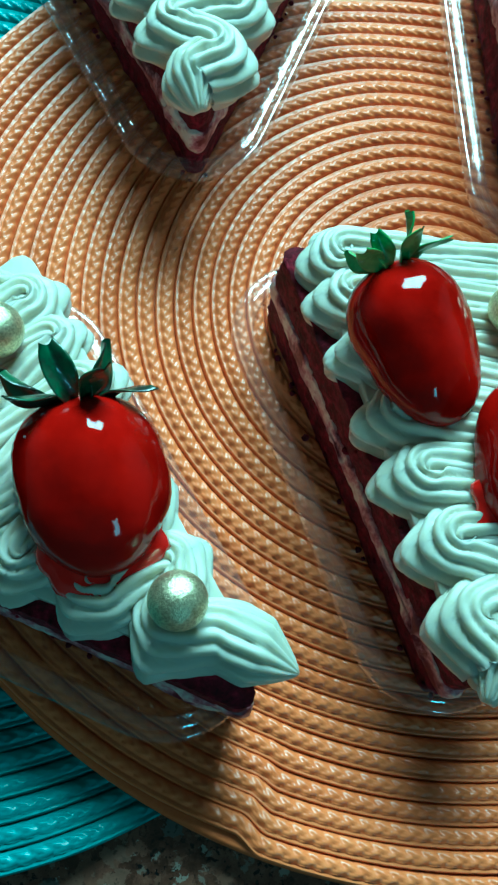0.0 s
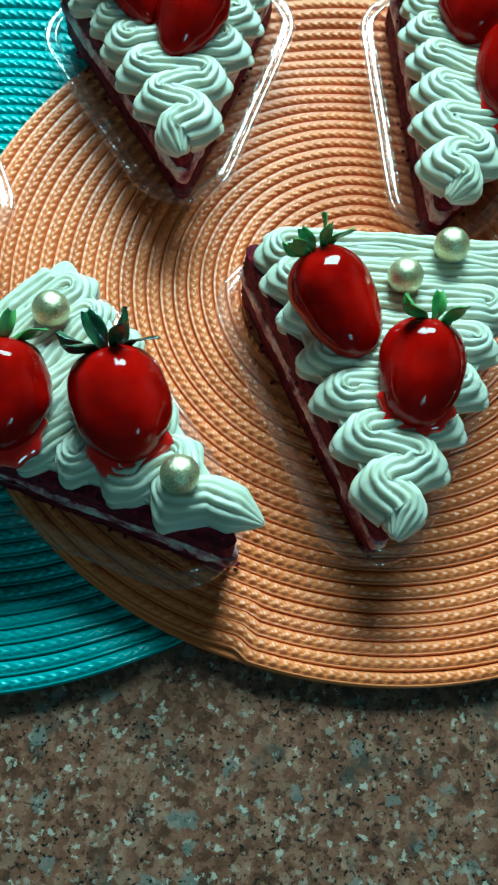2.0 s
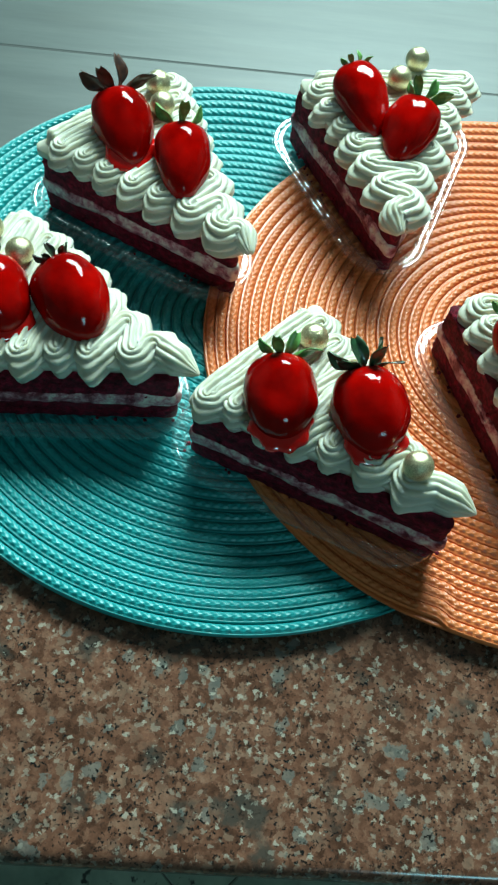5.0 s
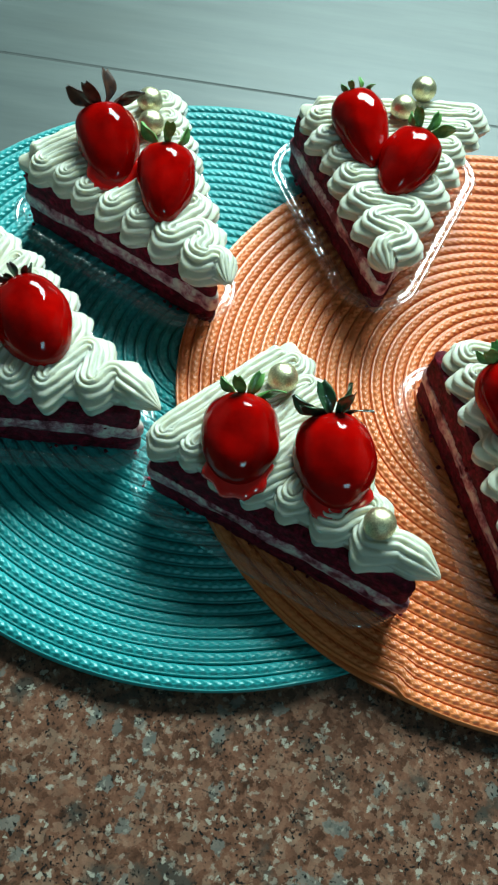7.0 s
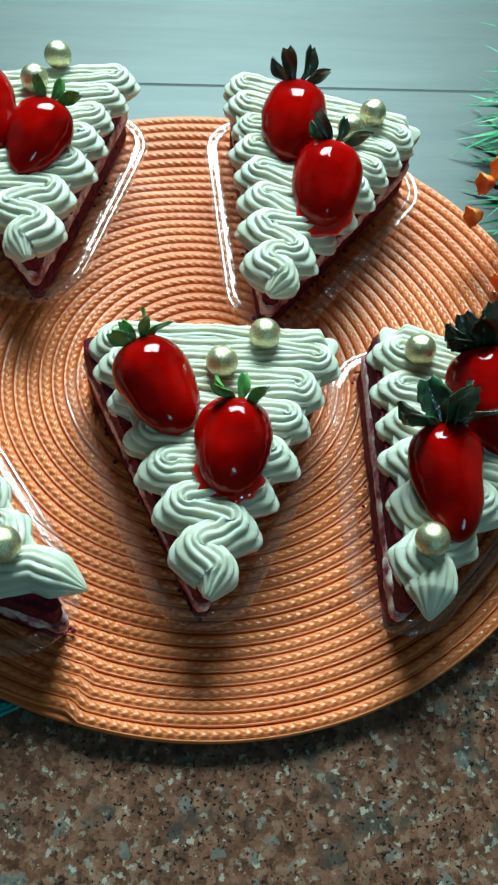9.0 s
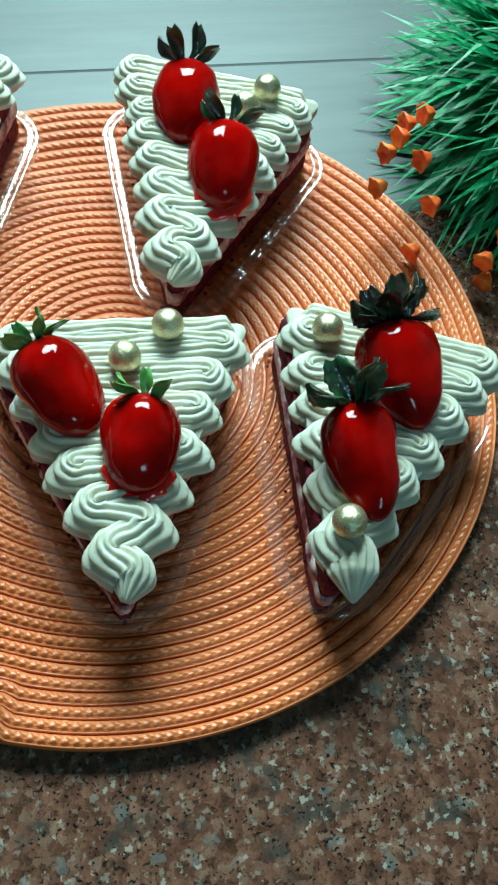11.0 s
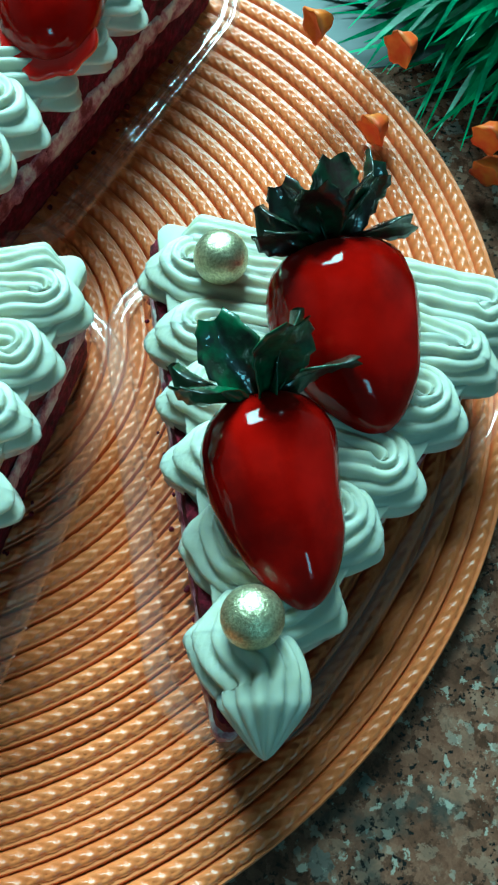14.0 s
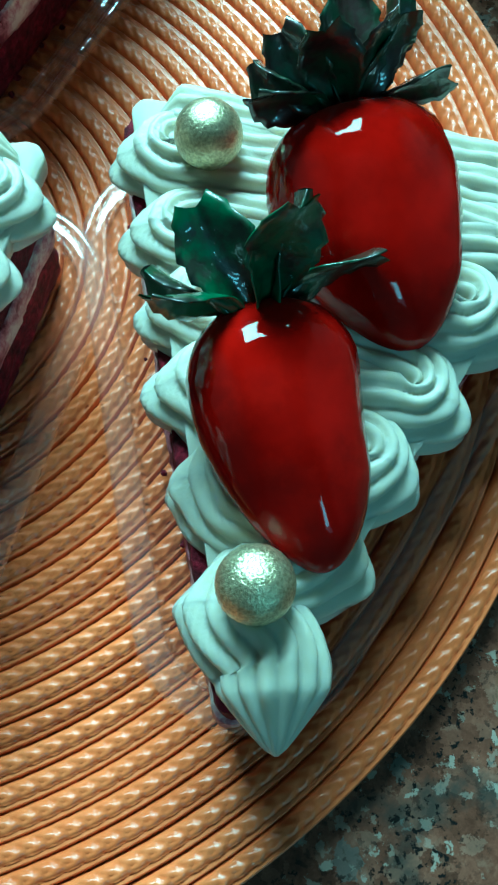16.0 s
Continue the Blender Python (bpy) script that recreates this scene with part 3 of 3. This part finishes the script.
def tray(tri, z):
    mid = sum((Vector(p) for p in tri), Vector((0, 0))) / 3
    ob = thing("cake_tray", (mid.x, mid.y, z), "clear plastic wedge tray holding a cake slice", "tray", "clear cake trays")
    for name, prof in (("tray_base", ((0.0000, 0.0006), (0.0050, 0.0006), (0.0075, 0.0014), (0.0110, 0.0070), (0.0114, 0.0070), (0.0080, 0.0009), (0.0054, 0.0000), (0.0000, 0.0000))),
                       ("tray_rim", ((0.0105, 0.0070), (0.0107, 0.0083), (0.0110, 0.0089), (0.0114, 0.0090), (0.0118, 0.0087), (0.0121, 0.00845), (0.0138, 0.00832), (0.0145, 0.00826), (0.0147, 0.0079), (0.0150, 0.0079), (0.0152, 0.0082), (0.0166, 0.0081), (0.0174, 0.0080), (0.0180, 0.0071), (0.0182, 0.0056),
                                     (0.0179, 0.0056), (0.0177, 0.0070), (0.0172, 0.0076), (0.0152, 0.0077), (0.0150, 0.0075), (0.0147, 0.0075), (0.0144, 0.0079), (0.0136, 0.0080), (0.0118, 0.00815), (0.0113, 0.0081), (0.0109, 0.0070)))):
        rings = [[Vector((p.x, p.y, z + h)) for p in rounded(tri, o + 0.010, 0.0115, 8, 14)] for o, h in prof]
        ob_part = part(name, *tube(rings, name == "tray_base"), PLASTIC if name == "tray_base" else PLASTIC_RIM, ob)
        ob_part.visible_shadow = False
    return ob


SLICES = {
    "B": (((0.079, 0.069), (0.026, 0.203), (0.148, 0.193)), ((0.080, 0.068), (0.034, 0.205), (0.152, 0.196)), 0.000, None, 0.0128, 0.14,
          (((0.0510, 0.1880), (0.0740, 0.1430), 0.0328, 0.0000), ((0.0990, 0.1570), (0.0900, 0.1120), 0.0328, 0.0060)), ((0.092, 0.177), (0.113, 0.192)),
          "red velvet cake slice with two strawberries and ridged cream back", (LEAF, LEAF), (0.012, 0.011), (6, 5), 1.0),
    "A": (((0.026, 0.063), (-0.110, 0.119), (-0.048, 0.188)), ((0.026, 0.070), (-0.112, 0.123), (-0.047, 0.190)), 0.0026, (0.032, 0.076, 0.055), 0.0122, 0.10,
          (((-0.0670, 0.1470), (-0.0650, 0.1020), 0.0345, 0.0100), ((-0.0280, 0.1430), (-0.0170, 0.0970), 0.0365, 0.0100)), ((-0.050, 0.159), (0.000, 0.091)),
          "narrow red velvet cake slice with pointed cream tip and glaze runs", (LEAF, LEAF_MIXED), (0.011, 0.0125), (4, 6), 2.0),
    "C": (((0.1635, 0.060), (0.1690, 0.204), (0.268, 0.160)), ((0.167, 0.062), (0.172, 0.204), (0.269, 0.163)), 0.0005, (0.173, 0.057, 0.045), 0.0140, 0.46,
          (((0.1850, 0.1430), (0.1890, 0.0870), 0.0325, 0.0000), ((0.2120, 0.1820), (0.2170, 0.1270), 0.0391, 0.0000)), ((0.186, 0.182), (0.175, 0.087)),
          "red velvet cake slice with two large dark-leaved glazed strawberries", (LEAF_MIXED, LEAF_DARK), (0.0172, 0.0180), (6, 8), 3.0),
    "D": (((0.001, 0.247), (-0.062, 0.358), (0.050, 0.377)), ((0.001, 0.242), (-0.060, 0.361), (0.053, 0.379)), 0.0035, None, 0.0125, 0.46,
          (((-0.0310, 0.3600), (-0.0130, 0.3110), 0.0312, 0.0000), ((0.0130, 0.3350), (-0.0040, 0.2910), 0.0318, 0.0000)), ((0.001, 0.357), (0.013, 0.376)),
          "red velvet cake slice with smooth cream back and small-leaved strawberries", (LEAF, LEAF), (0.007, 0.0115), (4, 4), 4.0),
    "F": (((-0.087, 0.222), (-0.211, 0.284), (-0.137, 0.355)), ((-0.083, 0.220), (-0.213, 0.286), (-0.136, 0.358)), 0.0005, None, 0.0125, 0.42,
          (((-0.1700, 0.3205), (-0.1520, 0.2725), 0.0345, 0.0070), ((-0.1280, 0.2985), (-0.1230, 0.2495), 0.0325, 0.0000)), ((-0.145, 0.335), (-0.141, 0.317)),
          "red velvet cake slice with upright brown strawberry leaves", (LEAF_BROWN, LEAF), (0.0150, 0.0125), (4, 3), 5.0),
    "E": (((-0.112, 0.139), (-0.250, 0.131), (-0.212, 0.238)), ((-0.112, 0.143), (-0.250, 0.134), (-0.211, 0.240)), 0.0005, (-0.106, 0.142, 0.050), 0.0122, 0.16,
          (((-0.221, 0.190), (-0.201, 0.152), 0.0335, 0.008), ((-0.187, 0.194), (-0.160, 0.152), 0.0360, 0.0)), ((-0.204, 0.199), (-0.222, 0.213)),
          "red velvet cake slice with a tilted strawberry on teal mat", (LEAF_MIXED, LEAF_DARK), (0.010, 0.007), (3, 5), 6.0),
    "G": (((0.119, 0.226), (0.111, 0.377), (0.215, 0.336)), ((0.117, 0.222), (0.109, 0.380), (0.217, 0.338)), 0.0015, None, 0.0125, 0.16,
          (((0.1430, 0.3560), (0.1370, 0.3060), 0.0340, 0.0000), ((0.1580, 0.3110), (0.1480, 0.2600), 0.0345, 0.0085)), ((0.171, 0.326), (0.185, 0.338)),
          "red velvet cake slice with a green leaf over a pearl", (LEAF_DARK, LEAF_MIXED), (0.0150, 0.0135), (4, 4), 7.0),
}


def cake_slice(tri, cream, z, spike, pitch, taper, berries, pearls, words, leaf_mat, leaf_size, leaves, seed):
    mid = sum((Vector(p) for p in tri), Vector((0, 0))) / 3
    ob = thing("cake_slice", (mid.x, mid.y, z), words, "cake", "cake slices")
    part("sponge_layer", *layer(tri, z + 0.0008, z + 0.0190, 0.0004, 0.0009, 10, seed=seed), SPONGE, ob, "dark red velvet sponge")
    part("cream_filling", *layer(tri, z + 0.0150, z + 0.0236, 0.0010, 0.0007, 6, 0.0034, seed=seed + 5, wave=0.0030), FILLING, ob, "white cream filling smeared with red crumbs")
    part("sponge_layer", *layer(tri, z + 0.0200, z + 0.0400, 0.0004, 0.0009, 10, seed=seed + 9), SPONGE, ob, "dark red velvet sponge")
    part("cream_base", *layer(cream, z + 0.0395, z + 0.0450, 0.0002, 0.0003, 3, 0.0036, seed=seed + 2), CREAM, ob)
    for stroke in piping(cream, z + 0.0435, pitch, spike, seed):
        part("cream_stroke", *stroke, CREAM, ob, "ridged off-white piped cream")
    line = rounded(tri, 0.0045, 0.004, 40, 6)
    bits = []
    for k in range(46):
        p = random.choice(line)
        low = random.random() < 0.55
        q = Vector((p.x, p.y, z + (0.0012 if low else random.uniform(0.004, 0.038))))
        if low:
            off = (p - mid).normalized() * random.uniform(0.0, 0.004)
            q.x += off.x
            q.y += off.y
        r = random.uniform(0.0005, 0.0013)
        bits.append(tube([[q + Vector((r * a * math.cos(g) * random.uniform(0.7, 1.3), r * a * math.sin(g) * random.uniform(0.7, 1.3), r * h)) for g in (1.05 * n for n in range(6))]
                          for a, h in ((0.5, -0.8), (1.0, -0.2), (0.9, 0.4), (0.3, 0.9))]))
    tagged(part("crumb_scatter", *joined(bits), SPONGE, ob, smooth=False), kind="stuff")
    for k, (c, t, w, d) in enumerate(berries):
        berry(ob, c, t, w * 1.06, z + 0.0590, leaves[k], leaf_mat[k], leaf_size[k], seed + 3 * k, d, taper)
    for p in pearls:
        pearl(ob, p, z + 0.0565)
    return ob


for tri, cream, z, spike, pitch, taper, berries, pearls, words, leaf_mat, leaf_size, leaves, seed in SLICES.values():
    tray(tri, z)
    cake = cake_slice(tri, cream, z + 0.0007, spike, pitch, taper, berries, pearls, words, leaf_mat, leaf_size, leaves, seed)
    tip, left, right = (Vector(p) for p in tri)
    inward = ((left + right) / 2 - tip).normalized()
    for corner, far, wide, tall in ((left, 0.16, 0.011, 0.0065), (right, 0.15, 0.008, 0.0055)):
        edge = (corner - tip).normalized()
        face = edge - inward * edge.dot(inward)
        face = (face - edge * face.dot(edge)).normalized()
        smear(cake, tip + (corner - tip) * far, z + 0.021, face, wide, tall, seed + far * 10)

# ---- artificial plant ----
PLANT = Vector((0.404, 0.342, -0.004))
plant = thing("artificial_plant", PLANT, "bushy green plastic grass plant with small orange flowers", "plant")
verts, faces = [], []
rng = random.Random(5)
for k in range(2100):
    az, el = rng.uniform(0, 2 * math.pi), math.asin(rng.uniform(-0.38, 1.0))
    d = Vector((math.cos(az) * math.cos(el), math.sin(az) * math.cos(el), math.sin(el)))
    size = rng.uniform(0.066, 0.106)
    d = (d + Vector((rng.uniform(-0.4, 0.4), rng.uniform(-0.4, 0.4), rng.uniform(-0.35, 0.35)))).normalized()
    root = PLANT + Vector((0, 0, 0.045)) + Vector((d.x * 0.045, d.y * 0.045, d.z * 0.045))
    side = d.cross(Vector((0, 0, 1)) + 0.5 * Vector((rng.uniform(-1, 1), rng.uniform(-1, 1), 0))).normalized()
    half = rng.uniform(0.0022, 0.0042)
    droop = rng.uniform(-0.1, 0.9)
    sway = rng.uniform(-0.55, 0.55)
    base = len(verts)
    for i in range(6):
        t = i / 5
        p = root + d * (size * t) - Vector((0, 0, 1)) * (droop * size * t * t * 0.6) + side * (sway * size * t * t)
        p.z = max(p.z, -0.002)
        w = half * (1 - 0.95 * t ** 2.4) * (0.7 + 0.9 * t if t < 0.35 else 1)
        verts += [p - side * w, p + side * w]
    faces += [(base + 2 * i, base + 2 * i + 1, base + 2 * i + 3, base + 2 * i + 2) for i in range(5)]
tagged(part("grass_tuft", verts, faces, GRASS, plant), kind="stuff")
stem = []
for k in range(8):
    r = 0.022 + 0.03 * math.sin(math.pi * k / 7)
    stem.append([PLANT + Vector((r * math.cos(g), r * math.sin(g), 0.001 + 0.012 * k)) for g in (2 * math.pi * j / 20 for j in range(20))])
part("clump", *tube(stem), GRASS, plant, "dense dark green core")


def flower(place, size, seed):
    c = Vector(place)
    out = (c - PLANT - Vector((0, 0, 0.045))).normalized()
    side = out.cross(Vector((0, 0, 1))).normalized()
    up = side.cross(out)
    rings = []
    for t, r in ((-0.9, 0.15), (-0.5, 0.55), (0.0, 0.75), (0.5, 1.0), (0.46, 0.80), (0.32, 0.45), (0.28, 0.05)):
        ring = []
        for j in range(20):
            g = 2 * math.pi * j / 20
            w = 1 + 0.20 * math.cos(5 * g + seed) * (0.3 + max(0, t))
            ring.append(c + out * (t * size) + (side * math.cos(g) + up * math.sin(g)) * (size * r * w))
        rings.append(ring)
    part("flower", *tube(rings), PETAL, plant, "small orange plastic flower")


for k, (x, y, z) in enumerate((
    (0.271, 0.317, 0.055),
    (0.255, 0.306, 0.050),
    (0.247, 0.300, 0.045),
    (0.242, 0.288, 0.032),
    (0.262, 0.287, 0.052),
    (0.267, 0.270, 0.036),
    (0.259, 0.258, 0.012),
    (0.297, 0.237, 0.008),
    (0.295, 0.242, 0.020),
    (0.295, 0.233, 0.050),
    (0.261, 0.316, 0.050),
)):
    flower((x, y, z), 0.0061, k * 1.3)

# ---- floor tiles ----
tile_mesh = bpy.data.meshes.new("floor_tile")
tv, tf = box(-0.149, 0.149, -0.149, 0.149, -0.006, 0.0, 0.0015, 1)
tile_mesh.from_pydata([tuple(v) for v in tv], [], tf)
tile_mesh.materials.append(TILE)
c45 = math.cos(math.pi / 4)
for i in range(-8, 9):
    for j in range(-8, 9):
        x, y = (i - j) * 0.3 * c45 - 0.06, (i + j) * 0.3 * c45 - 0.33
        if abs(x) < 1.35 and -1.65 < y < 0.5:
            t = new("floor_tile", tile_mesh)
            t.parent = floor
            t.matrix_basis = pose(x, y, -0.9, 0, 0, 45)
